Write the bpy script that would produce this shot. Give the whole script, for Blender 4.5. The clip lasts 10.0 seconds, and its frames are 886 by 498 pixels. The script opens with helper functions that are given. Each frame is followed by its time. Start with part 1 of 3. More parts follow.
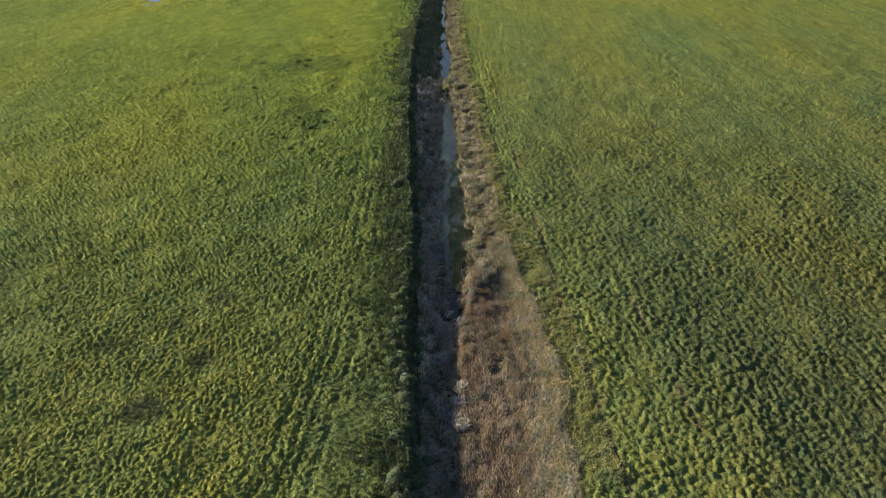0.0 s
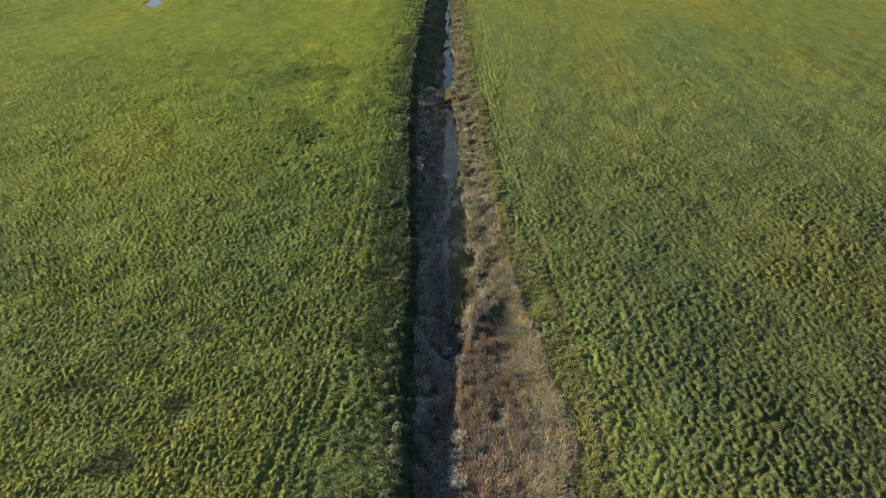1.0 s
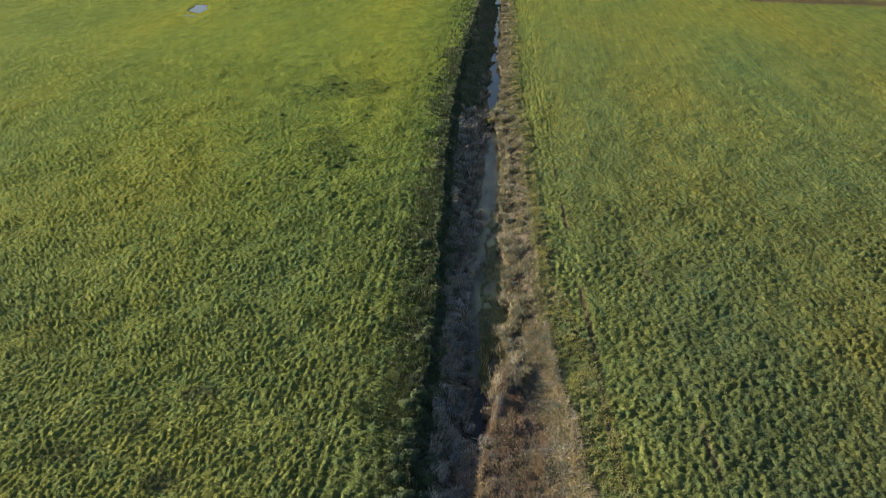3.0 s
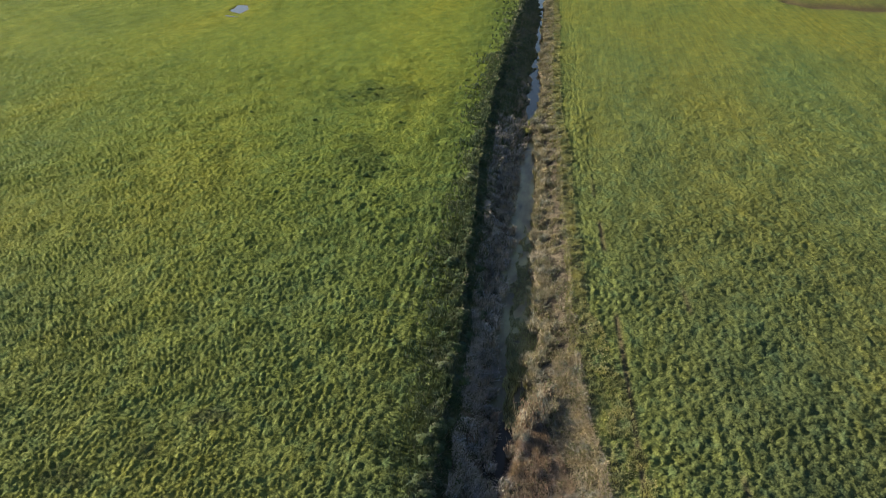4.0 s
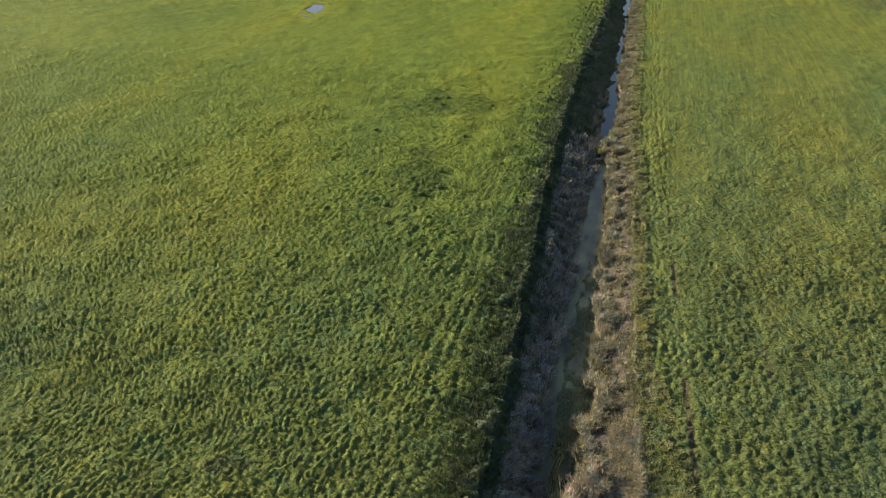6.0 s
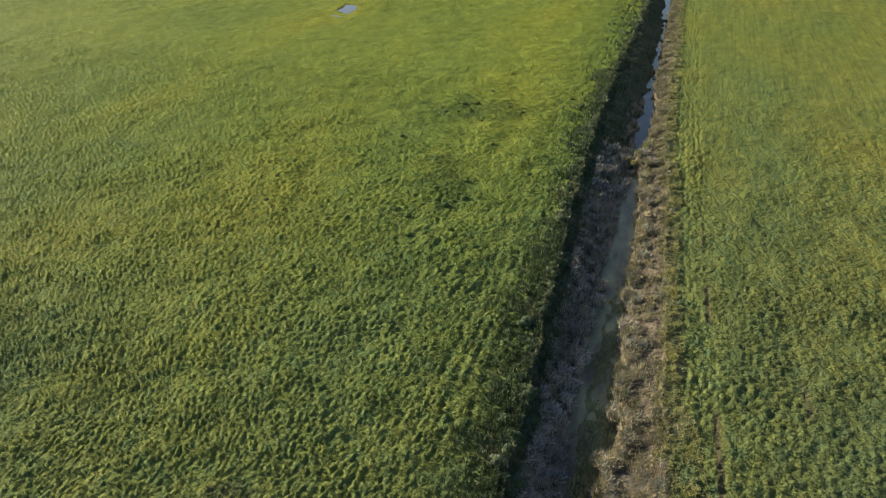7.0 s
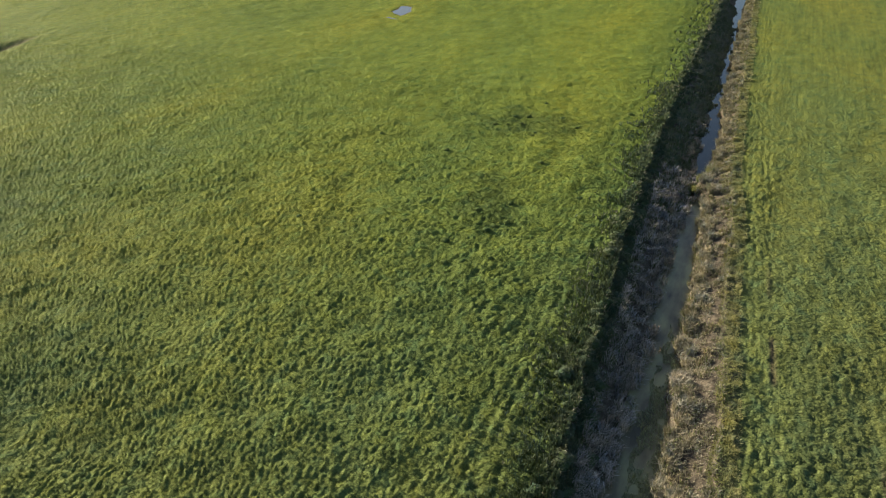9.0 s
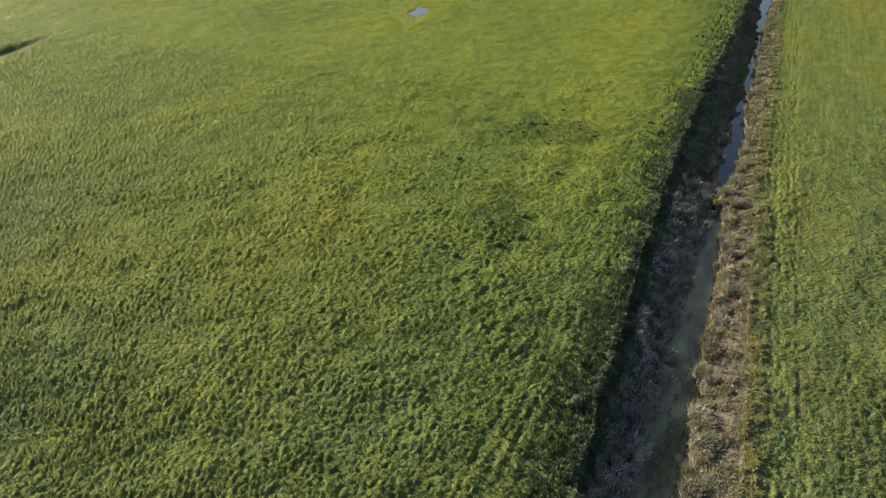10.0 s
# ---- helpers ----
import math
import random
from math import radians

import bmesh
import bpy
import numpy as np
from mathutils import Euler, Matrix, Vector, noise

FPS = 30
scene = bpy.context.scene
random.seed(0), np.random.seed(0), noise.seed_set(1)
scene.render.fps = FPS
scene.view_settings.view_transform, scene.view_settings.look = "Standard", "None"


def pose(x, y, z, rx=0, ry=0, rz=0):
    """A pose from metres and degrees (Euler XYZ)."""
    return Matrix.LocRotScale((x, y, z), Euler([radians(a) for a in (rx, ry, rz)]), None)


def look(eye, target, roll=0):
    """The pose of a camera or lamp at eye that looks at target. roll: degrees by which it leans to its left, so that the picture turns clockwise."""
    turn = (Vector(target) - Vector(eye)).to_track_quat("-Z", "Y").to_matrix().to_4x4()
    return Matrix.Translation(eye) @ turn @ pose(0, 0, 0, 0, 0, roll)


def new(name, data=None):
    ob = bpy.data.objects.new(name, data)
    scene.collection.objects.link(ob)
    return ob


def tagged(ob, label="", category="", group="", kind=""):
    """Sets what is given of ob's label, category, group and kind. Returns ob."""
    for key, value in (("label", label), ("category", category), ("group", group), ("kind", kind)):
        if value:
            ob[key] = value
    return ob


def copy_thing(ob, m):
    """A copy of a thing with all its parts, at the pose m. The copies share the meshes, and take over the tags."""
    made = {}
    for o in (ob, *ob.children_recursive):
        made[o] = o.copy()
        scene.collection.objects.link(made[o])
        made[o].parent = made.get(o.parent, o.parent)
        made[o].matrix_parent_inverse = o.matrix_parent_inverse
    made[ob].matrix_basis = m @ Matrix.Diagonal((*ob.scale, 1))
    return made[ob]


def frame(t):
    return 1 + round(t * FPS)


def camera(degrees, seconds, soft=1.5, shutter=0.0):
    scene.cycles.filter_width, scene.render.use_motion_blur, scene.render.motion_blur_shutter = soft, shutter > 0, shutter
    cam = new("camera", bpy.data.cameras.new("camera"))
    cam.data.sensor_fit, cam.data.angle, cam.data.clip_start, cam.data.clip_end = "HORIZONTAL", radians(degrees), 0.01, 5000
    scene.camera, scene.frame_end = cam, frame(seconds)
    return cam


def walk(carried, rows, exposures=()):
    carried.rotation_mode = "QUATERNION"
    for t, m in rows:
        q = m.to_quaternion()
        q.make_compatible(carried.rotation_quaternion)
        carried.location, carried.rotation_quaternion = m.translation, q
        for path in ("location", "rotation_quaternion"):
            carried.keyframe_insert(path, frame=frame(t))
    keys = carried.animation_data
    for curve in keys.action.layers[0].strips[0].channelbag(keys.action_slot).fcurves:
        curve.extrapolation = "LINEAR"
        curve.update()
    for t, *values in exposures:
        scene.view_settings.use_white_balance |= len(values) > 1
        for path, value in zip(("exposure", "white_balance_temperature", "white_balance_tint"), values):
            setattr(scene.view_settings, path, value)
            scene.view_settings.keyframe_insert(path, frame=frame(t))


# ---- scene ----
cam = camera(62.8, 10.0, soft=0.85)
METRES, EYE, TILT, LEAN, TURN = 32.96, 32.0, 0.0, 0.0, 2.1
ROWS = [
    (0.0, 0.0, 0.0, 0.0, -0.61, -30.03, 1.05),
    (0.5, 0.0093, 0.0696, 0.0015, -0.46, -30.01, 1.09),
    (1.0, 0.019, 0.1373, 0.002, -0.1, -30.0, 1.11),
    (1.5, 0.0286, 0.2017, 0.0022, 0.5, -29.94, 1.12),
    (2.0, 0.0382, 0.2605, 0.0024, 1.45, -29.87, 1.14),
    (2.5, 0.0467, 0.3157, 0.0027, 2.65, -29.8, 1.12),
    (4.0, 0.0704, 0.4677, -0.0006, 7.64, -29.64, 1.12),
    (4.5, 0.0755, 0.5147, -0.0014, 9.3, -29.63, 1.11),
    (5.0, 0.0799, 0.5602, -0.0021, 10.96, -29.61, 1.1),
    (5.5, 0.0828, 0.6052, -0.0024, 12.57, -29.63, 1.08),
    (7.0, 0.089, 0.7376, -0.0012, 16.99, -29.7, 1.07),
    (7.5, 0.088, 0.7796, -0.0005, 18.32, -29.72, 1.06),
    (8.0, 0.0858, 0.8216, -0.0001, 19.64, -29.76, 1.08),
    (8.5, 0.081, 0.8638, -0.0002, 20.81, -29.78, 1.06),
    (9.0, 0.0758, 0.9061, 0.0005, 21.83, -29.82, 1.08),
    (9.5, 0.0695, 0.9486, 0.0005, 22.64, -29.83, 1.1),
    (10.0, 0.0615, 0.992, 0.0001, 23.32, -29.88, 1.11),
]
walk(cam, [(t, pose(0, 0, EYE, TILT, LEAN, TURN) @ pose(METRES * x, METRES * y, METRES * z, 90 + pitch, roll, yaw)) for t, x, y, z, yaw, pitch, roll in ROWS], [(0, 1.46), (10, 1.46)])

# ---------------------------------------------------------------- light
SUN_EL, SUN_AZ = 17.5, -72.5          # degrees; azimuth clockwise from +y
SUN_DIR = Vector((math.sin(radians(SUN_AZ)) * math.cos(radians(SUN_EL)),
                  math.cos(radians(SUN_AZ)) * math.cos(radians(SUN_EL)),
                  math.sin(radians(SUN_EL))))
world = bpy.data.worlds.new("sky")
scene.world = world
world.use_nodes = True
wn = world.node_tree.nodes
sky = wn.new("ShaderNodeTexSky")
sky.sky_type = "NISHITA"
sky.sun_disc = False
sky.sun_elevation = radians(SUN_EL)
sky.sun_rotation = radians(SUN_AZ % 360)
sky.dust_density = 2.2
sky.ozone_density = 2.2
wn["Background"].inputs["Strength"].default_value = 0.066
world.node_tree.links.new(sky.outputs["Color"], wn["Background"].inputs["Color"])
sun_data = bpy.data.lights.new("sun", "SUN")
sun_data.energy, sun_data.angle, sun_data.color = 5.0, radians(0.6), (1.0, 0.86, 0.66)
sun = new("sun", sun_data)
sun.matrix_world = look(SUN_DIR * 200, (0, 0, 0))


# ---------------------------------------------------------------- number helpers
RNG = np.random.default_rng(7)


def hash2(ix, iy, seed):
    n = (ix.astype(np.int64) * 374761393 + iy.astype(np.int64) * 668265263 + seed * 1442695041) & 0x7FFFFFFF
    n = ((n ^ (n >> 13)) * 1274126177) & 0x7FFFFFFF
    n = n ^ (n >> 16)
    return (n & 0xFFFF) / 65535.0


def vnoise(x, y, seed=0):
    """Smooth noise from 0 to 1, one cell a unit."""
    x, y = np.asarray(x, float), np.asarray(y, float)
    ix, iy = np.floor(x), np.floor(y)
    fx, fy = x - ix, y - iy
    fx, fy = fx * fx * (3 - 2 * fx), fy * fy * (3 - 2 * fy)
    a, b = hash2(ix, iy, seed), hash2(ix + 1, iy, seed)
    c, d = hash2(ix, iy + 1, seed), hash2(ix + 1, iy + 1, seed)
    return (a + (b - a) * fx) * (1 - fy) + (c + (d - c) * fx) * fy


def fbm(x, y, seed=0, octaves=3):
    out, amp, tot = 0.0, 1.0, 0.0
    for k in range(octaves):
        out = out + amp * vnoise(x * 2 ** k + 17.3 * k, y * 2 ** k - 9.1 * k, seed + k)
        tot, amp = tot + amp, amp * 0.5
    return out / tot


def sstep(a, b, x):
    t = np.clip((x - a) / (b - a), 0, 1)
    return t * t * (3 - 2 * t)


# ---------------------------------------------------------------- plan of the ditch
WATER_Z = -1.35


def crest_x(y):
    return np.interp(y, (-60, 28, 34, 42, 48, 51, 56, 62, 68, 76, 85, 94, 106, 132, 164, 195, 400),
                     (-1.2, -3.4, -3.9, -4.4, -4.5, -4.7, -5.0, -5.35, -5.8, -6.4, -7.3, -7.85, -8.4, -9.2, -9.4, -9.8, -14)) + 0.5 * (vnoise(0 * y, y * 0.35, 3) - 0.5)


def water_left(y):
    return np.interp(y, (-60, 30, 44, 47, 54, 58, 62, 74, 81, 86, 99, 108, 119, 170, 187, 400),
                     (-0.6, -0.9, -1.1, -1.5, -1.8, -2.3, -2.6, -2.7, -2.95, -3.1, -3.3, -3.7, -4.0, -5.3, -6.3, -12)) + (0.6 + 0.9 * sstep(108, 125, y)) * (fbm(0 * y, y * 0.4, 5) - 0.5)


def water_right(y):
    bay = 1.5 * np.exp(-((y - 73.1) / 0.9) ** 2)
    return np.interp(y, (-60, 30, 44, 47.5, 53, 56.5, 59.5, 62.7, 65, 68.4, 70, 76, 80, 85, 92, 101.5, 103.3, 105.2, 107, 111, 123, 130, 158, 187, 400),
                     (-0.5, -0.75, -0.9, -0.3, 0.1, 0.1, 0.45, 0.2, -0.2, -0.5, -0.9, -0.9, -1.1, -1.1, -1.5, -2.1, -3.25, -3.3, -2.4, -2.1, -2.4, -2.8, -4.0, -4.9, -10)) + (0.5 + 0.8 * sstep(108, 125, y)) * (fbm(0 * y + 9, y * 0.45, 6) - 0.5) + bay


def bank_right(y):
    return np.interp(y, (-60, 28, 36, 45, 50, 53, 59, 66, 72, 78, 86, 93, 109, 131, 163, 194, 400),
                     (5.2, 5.4, 5.8, 5.0, 4.1, 3.9, 3.4, 2.95, 2.4, 2.0, 1.55, 1.2, -0.2, -1.1, -2.2, -3.4, -8)) + 0.5 * (vnoise(0 * y, y * 0.3, 8) - 0.5)


def rut_right(y):
    return np.interp(y, (20, 28, 35, 45, 61, 70, 84, 130, 200), (9.8, 9.0, 8.4, 7.4, 6.5, 5.9, 4.9, 2.6, 0.5))


def rut_left(y):
    return np.interp(y, (25, 31, 40, 52, 67, 90, 130, 200), (-9.2, -8.6, -8.1, -8.0, -8.5, -9.8, -12.0, -13.0))


def puddle_r(x, y):
    return np.hypot((x + 70.0 + 0.25 * (y - 168.7)) / 2.0, (y - 168.7) / 4.2) + 0.5 * (fbm(x * 0.5, y * 0.4, 31) - 0.5)


def gully_d(x, y):
    cx = np.interp(y, (80, 100, 113, 124, 134, 150), (-112, -119, -124.0, -125.3, -128.0, -133.0))
    return np.abs(x - cx) + 100 * sstep(131, 148, y)


def scrape_d(x, y):
    cy = np.interp(x, (36, 48, 58, 80, 120), (190, 182, 178.5, 174.5, 168)) + 2.0 * (vnoise(x * 0.2, 0 * x, 77) - 0.5)
    return np.abs(y - cy) + 60 * sstep(46, 34, x)


def rank_spots(x, y):
    """Ungrazed spots of dark coarse grass in the pasture, and wet hollows, 0 to 1."""
    out = np.zeros_like(x)
    wob = fbm(x / 1.6, y / 2.2, 36, 3) - 0.5
    for cx, cy, rx, ry, amp in ((-24, 113.5, 7.5, 4.5, 0.9), (-28, 118.5, 2.0, 1.6, 1.0), (-20.5, 90, 4.5, 4.0, 0.8), (-23.5, 95.5, 3, 2.4, 0.7),
                                (-18.1, 39.7, 1.7, 1.1, 1.0), (-21.6, 43.8, 1.5, 0.9, 0.7), (-20.5, 34.4, 2.0, 1.3, 1.0), (-19.2, 47.3, 1.6, 1.0, 0.8),
                                (-25.4, 41.2, 1.4, 0.9, 0.6), (-65.3, 72.9, 3.4, 0.9, 0.8), (-61.7, 89.3, 4.0, 1.2, 0.5)):
        out = np.maximum(out, amp * sstep(1.25, 0.35, np.hypot((x - cx) / rx, (y - cy) / ry) + 1.6 * wob))
    return out


def domes(x, y, cell, seed):
    """Rounded humps on jittered places, one a cell: 0 in the creases, up to 1 on the crowns."""
    gx_, gy_ = np.floor(x / cell), np.floor(y / cell)
    best = np.zeros_like(x, dtype=float)
    for i in (-1, 0, 1):
        for j in (-1, 0, 1):
            cx_, cy_ = gx_ + i, gy_ + j
            px_ = (cx_ + 0.5 + 0.8 * (hash2(cx_, cy_, seed) - 0.5)) * cell
            py_ = (cy_ + 0.5 + 0.8 * (hash2(cx_, cy_, seed + 1) - 0.5)) * cell
            amp = 0.45 + 0.55 * hash2(cx_, cy_, seed + 2)
            q = ((x - px_) ** 2 + (y - py_) ** 2) / (0.85 * cell) ** 2
            best = np.maximum(best, amp * np.sqrt(np.clip(1 - q, 0, 1)))
    return best


def tuft_left(x, y):
    """How tussocky the grazed turf is, 0 to 1."""
    wx, wy = x + 0.35 * vnoise(x / 0.9, y / 0.9, 55), y + 0.35 * vnoise(x / 0.9, y / 0.9, 56)
    a = 0.66 * domes(wx, wy * 1.1, 0.29, 51) + 0.34 * vnoise(wx / 0.15, wy / 0.14, 53)
    near = sstep(-9.0, -2.5, x + 0.055 * y)
    a = a * (1 - 0.6 * near) + 0.6 * near * domes(wx, wy, 0.52, 57)
    broad = sstep(90, 135, y)
    a = a * (1 - 0.6 * broad) + 0.6 * broad * domes(wx, wy * 0.8, 0.6, 58)
    return a * (0.40 + 1.1 * fbm(x / 3.5, y / 3.0, 52, 2)) * (1 + 0.35 * near)


def tuft_right(x, y):
    """How high the crop stands, 0 to 1, in faint drill rows along the ditch."""
    wx, wy = x + 0.25 * vnoise(x / 0.8, y / 0.8, 65), y + 0.3 * vnoise(x / 0.8, y / 0.8, 66)
    row = 0.5 + 0.5 * np.cos(2 * np.pi * (x - rut_right(y)) / 0.62 + 2.0 * vnoise(x / 4, y / 4, 62))
    lump = domes(wx, wy * 0.9, 0.33, 61)
    broad = sstep(65, 110, y)
    lump = lump * (1 - 0.6 * broad) + 0.6 * broad * domes(wx, wy * 0.8, 0.56, 68)
    a = 0.66 * lump + 0.24 * vnoise(wx / 0.16, wy / 0.17, 63) + 0.06 * row * (0.4 + 0.9 * vnoise(x / 1.5, y / 2.5, 67))
    return a * (0.45 + 1.0 * fbm(x / 3.0, y / 4.0, 64, 2))


def height(x, y):
    """The lie of the land at x, y."""
    x, y = np.asarray(x, float), np.asarray(y, float)
    cl, wl, wr, br = crest_x(y), water_left(y), water_right(y), bank_right(y)
    near = np.exp(-((x) ** 2 + (y - 90) ** 2) / 300.0 ** 2)
    field = (0.5 * (fbm(x / 22, y / 22, 11) - 0.5) * sstep(8, 30, np.abs(x + 1.5)) + 0.20 * (fbm(x / 2.6, y / 2.6, 12, 2) - 0.5)) * near
    # wheel ruts along both edges
    for rx in (rut_left(y), rut_left(y) - 1.1, rut_left(y) - 1.8, rut_left(y) - 2.9):
        field = field - 0.075 * np.exp(-((x - rx) / 0.22) ** 2) * vnoise(x * 0 + 3, y * 0.25, 15)
    for rx in (rut_right(y), rut_right(y) + 5.6):
        field = field - 0.035 * (1 - 0.8 * sstep(70, 95, y)) * np.exp(-((x - rx) / 0.2) ** 2) * (0.3 + 0.7 * vnoise(x * 0 + 5, y * 0.2, 16))
    field = field + near * (0.35 + 0.65 * sstep(16, 24, y)) * (1 - 0.3 * sstep(100, 150, y)) * np.where(x < 0.5 * (cl + br), (0.32 + 0.12 * sstep(35, 62, y)) * tuft_left(x, y), 0.37 * tuft_right(x, y))
    field = field + 0.16 * np.exp(-((x - cl + 0.4) / 0.9) ** 2)
    # left slope
    u = np.clip((x - cl) / np.maximum(wl - cl, 0.1), 0, 1)
    left = -1.5 * (0.55 * u + 0.45 * sstep(0, 1, u)) + 0.22 * (fbm(x / 0.9, y / 0.9, 21) - 0.5)
    # bed
    v = np.clip((x - wl) / np.maximum(wr - wl, 0.1), 0, 1)
    bed = -1.5 - 0.35 * np.sin(np.pi * v)
    # right slope: steep foot, then an easy bank; a low shelf under the dead reed
    w = np.clip((x - wr) / np.maximum(br - wr, 0.1), 0, 1)
    plain = -1.5 + 0.85 * sstep(0, 0.22, w) + 0.65 * sstep(0.1, 1, w)
    shelf = -1.5 + 0.85 * sstep(0, 0.08, w) + 0.65 * sstep(0.62, 1, w) + 0.28 * domes(x, y * 0.6, 0.62, 84) * sstep(0.03, 0.1, w) * sstep(0.9, 0.7, w)
    k = sstep(56, 49, y)
    right = plain * (1 - k) + shelf * k + 0.25 * (fbm(x / 0.8, y / 0.8, 22) - 0.5) * np.sin(np.pi * np.clip(w, 0, 1))
    z = np.where(x < cl, field, np.where(x < wl, left, np.where(x < wr, bed, np.where(x < br, right, field))))
    z = z + np.where((x >= cl) & (x < wl), 0.16 * np.exp(-((x - cl + 0.4) / 0.9) ** 2), 0)
    z = z + 0.5 * np.exp(-((y - 104.2) / 1.3) ** 2) * np.exp(-((x + 3.1) / 1.3) ** 2)
    z = z - 0.28 * sstep(1.35, 0.5, puddle_r(x, y))
    z = z - 0.7 * (1 - 0.8 * sstep(115, 126, y)) * np.exp(-(gully_d(x, y) / ((1.3 + 1.2 * vnoise(0 * x, y * 0.5, 33)) * (1 - 0.5 * sstep(116, 128, y)))) ** 2)
    z = z - 0.35 * np.exp(-(scrape_d(x, y) / 1.5) ** 2)
    return z


# ---------------------------------------------------------------- mesh helpers
def mesh_from(name, co, faces_flat, per, material, smooth=False, normals=None, rank=None):
    """A mesh from vertex places and faces that all have `per` corners. rank: how coarse the plants are, vertex by vertex."""
    me = bpy.data.meshes.new(name)
    co = np.asarray(co, np.float32).reshape(-1, 3)
    idx = np.asarray(faces_flat, np.int32).ravel()
    nf = len(idx) // per
    me.vertices.add(len(co))
    me.vertices.foreach_set("co", co.ravel())
    me.loops.add(len(idx))
    me.loops.foreach_set("vertex_index", idx)
    me.polygons.add(nf)
    me.polygons.foreach_set("loop_start", np.arange(nf, dtype=np.int32) * per)
    me.polygons.foreach_set("use_smooth", np.full(nf, smooth))
    me.update(calc_edges=True)
    if normals is not None:
        me.normals_split_custom_set_from_vertices(normals.reshape(-1, 3).tolist())
    if rank is not None:
        me.attributes.new("rank", "FLOAT", "POINT").data.foreach_set("value", np.asarray(rank, np.float32))
    me.materials.append(material)
    return me


def unit(v):
    return v / np.maximum(np.linalg.norm(v, axis=-1, keepdims=True), 1e-9)


def lie_normals(x, y, z, steep):
    """Normals of the land, which the leaves of a close sward follow."""
    e = 0.08
    gx_, gy_ = (height(x + e, y) - z) / e, (height(x, y + e) - z) / e
    return unit(np.stack([-steep * gx_, -steep * gy_, np.ones_like(gx_)], -1))


def blades(c, h, r, w, k, rng, lie=None, loose=0.3):
    """Tufts of k pointed leaves that spread from every place c: vertex places, corners and, given the lie of the land, normals.
    A tuft hangs together; its leaves lie over with their faces up."""
    n = len(c)
    th = rng.uniform(0, 2 * np.pi, (n, 1)) + 2 * np.pi * (np.arange(k)[None] + rng.uniform(-0.4, 0.4, (n, k))) / k
    d = np.stack([np.cos(th), np.sin(th)], -1)
    side = np.stack([-np.sin(th), np.cos(th)], -1)
    hh = h[:, None] * rng.uniform(0.35, 1.2, (n, k))
    rr = r[:, None] * rng.uniform(0.4, 1.15, (n, k))
    ww = w[:, None] * rng.uniform(0.6, 1.4, (n, k))
    cx, cy, cz = c[:, None, 0], c[:, None, 1], c[:, None, 2] - 0.02
    tip = np.stack([cx + d[..., 0] * rr, cy + d[..., 1] * rr, cz + hh], -1)
    mid = np.stack([cx + d[..., 0] * rr * 0.45 + side[..., 0] * ww, cy + d[..., 1] * rr * 0.45 + side[..., 1] * ww, cz + hh * 0.75], -1)
    foot = np.stack([cx, cy, cz], -1) + 0 * tip[:, :1]
    co = np.concatenate([foot, tip, mid], 1).reshape(-1, 3)
    b = np.arange(n, dtype=np.int32)[:, None] * (2 * k + 1)
    j = np.arange(k, dtype=np.int32)[None]
    tri = np.stack([b + 0 * j, b + 1 + k + j, b + 1 + j], -1)
    face = unit(np.cross(mid - foot, tip - foot))
    under = face @ np.array((0, -0.5, 0.85)) < 0
    tri[under] = tri[under][:, ::-1]
    if lie is None:
        return co, tri.ravel()
    face[under] *= -1
    leaf = unit((1 - loose) * lie[:, None] + loose * face)
    return co, tri.ravel(), np.concatenate([lie[:, None], leaf, leaf], 1).reshape(-1, 3)


def bent_blades(c, h, lean, w, rng, wind=(0, 0)):
    """Single bent blades: a tapering lower half and a tip that hangs over. lean: sideways reach; places c are the feet."""
    n = len(c)
    th = rng.uniform(0, 2 * np.pi, n)
    d = np.stack([np.cos(th) * lean + wind[0], np.sin(th) * lean + wind[1]], -1)
    fac = rng.uniform(0, 2 * np.pi, n)
    s = np.stack([np.cos(fac), np.sin(fac), 0 * fac], -1) * (w * 0.5)[:, None]
    up = np.array((0, 0, 1.0))
    d3 = np.concatenate([d, np.zeros((n, 1))], 1)
    m = c + d3 * 0.35 + up * (h * 0.68)[:, None]
    t = c + d3 + up * (h * rng.uniform(0.75, 1.0, n))[:, None]
    co = np.stack([c - s, c + s, m + s * 0.8, m - s * 0.8, t], 1).reshape(-1, 3)
    b = np.arange(n, dtype=np.int32)[:, None] * 5
    tri = np.concatenate([b + 0, b + 1, b + 2, b + 0, b + 2, b + 3, b + 3, b + 2, b + 4], 1)
    return co, tri.ravel()


def join(pieces):
    cos, ids, base = [], [], 0
    for co, idx, *_ in pieces:
        cos.append(co)
        ids.append(idx + base)
        base += len(co)
    return np.concatenate(cos), np.concatenate(ids)


def part(name, me, parent, label="", kind=""):
    ob = new(name, me)
    ob.parent = parent
    return tagged(ob, label, kind=kind)


# ---------------------------------------------------------------- materials
def nodes_of(name):
    mat = bpy.data.materials.new(name)
    mat.use_nodes = True
    nt = mat.node_tree
    return mat, nt, nt.nodes["Principled BSDF"]


def ramp(nt, fac, stops):
    r = nt.nodes.new("ShaderNodeValToRGB")
    els = r.color_ramp.elements
    while len(els) < len(stops):
        els.new(0.5)
    for e, (p, c) in zip(els, stops):
        e.position, e.color = p, (*c, 1)
    nt.links.new(fac, r.inputs["Fac"])
    return r.outputs["Color"]


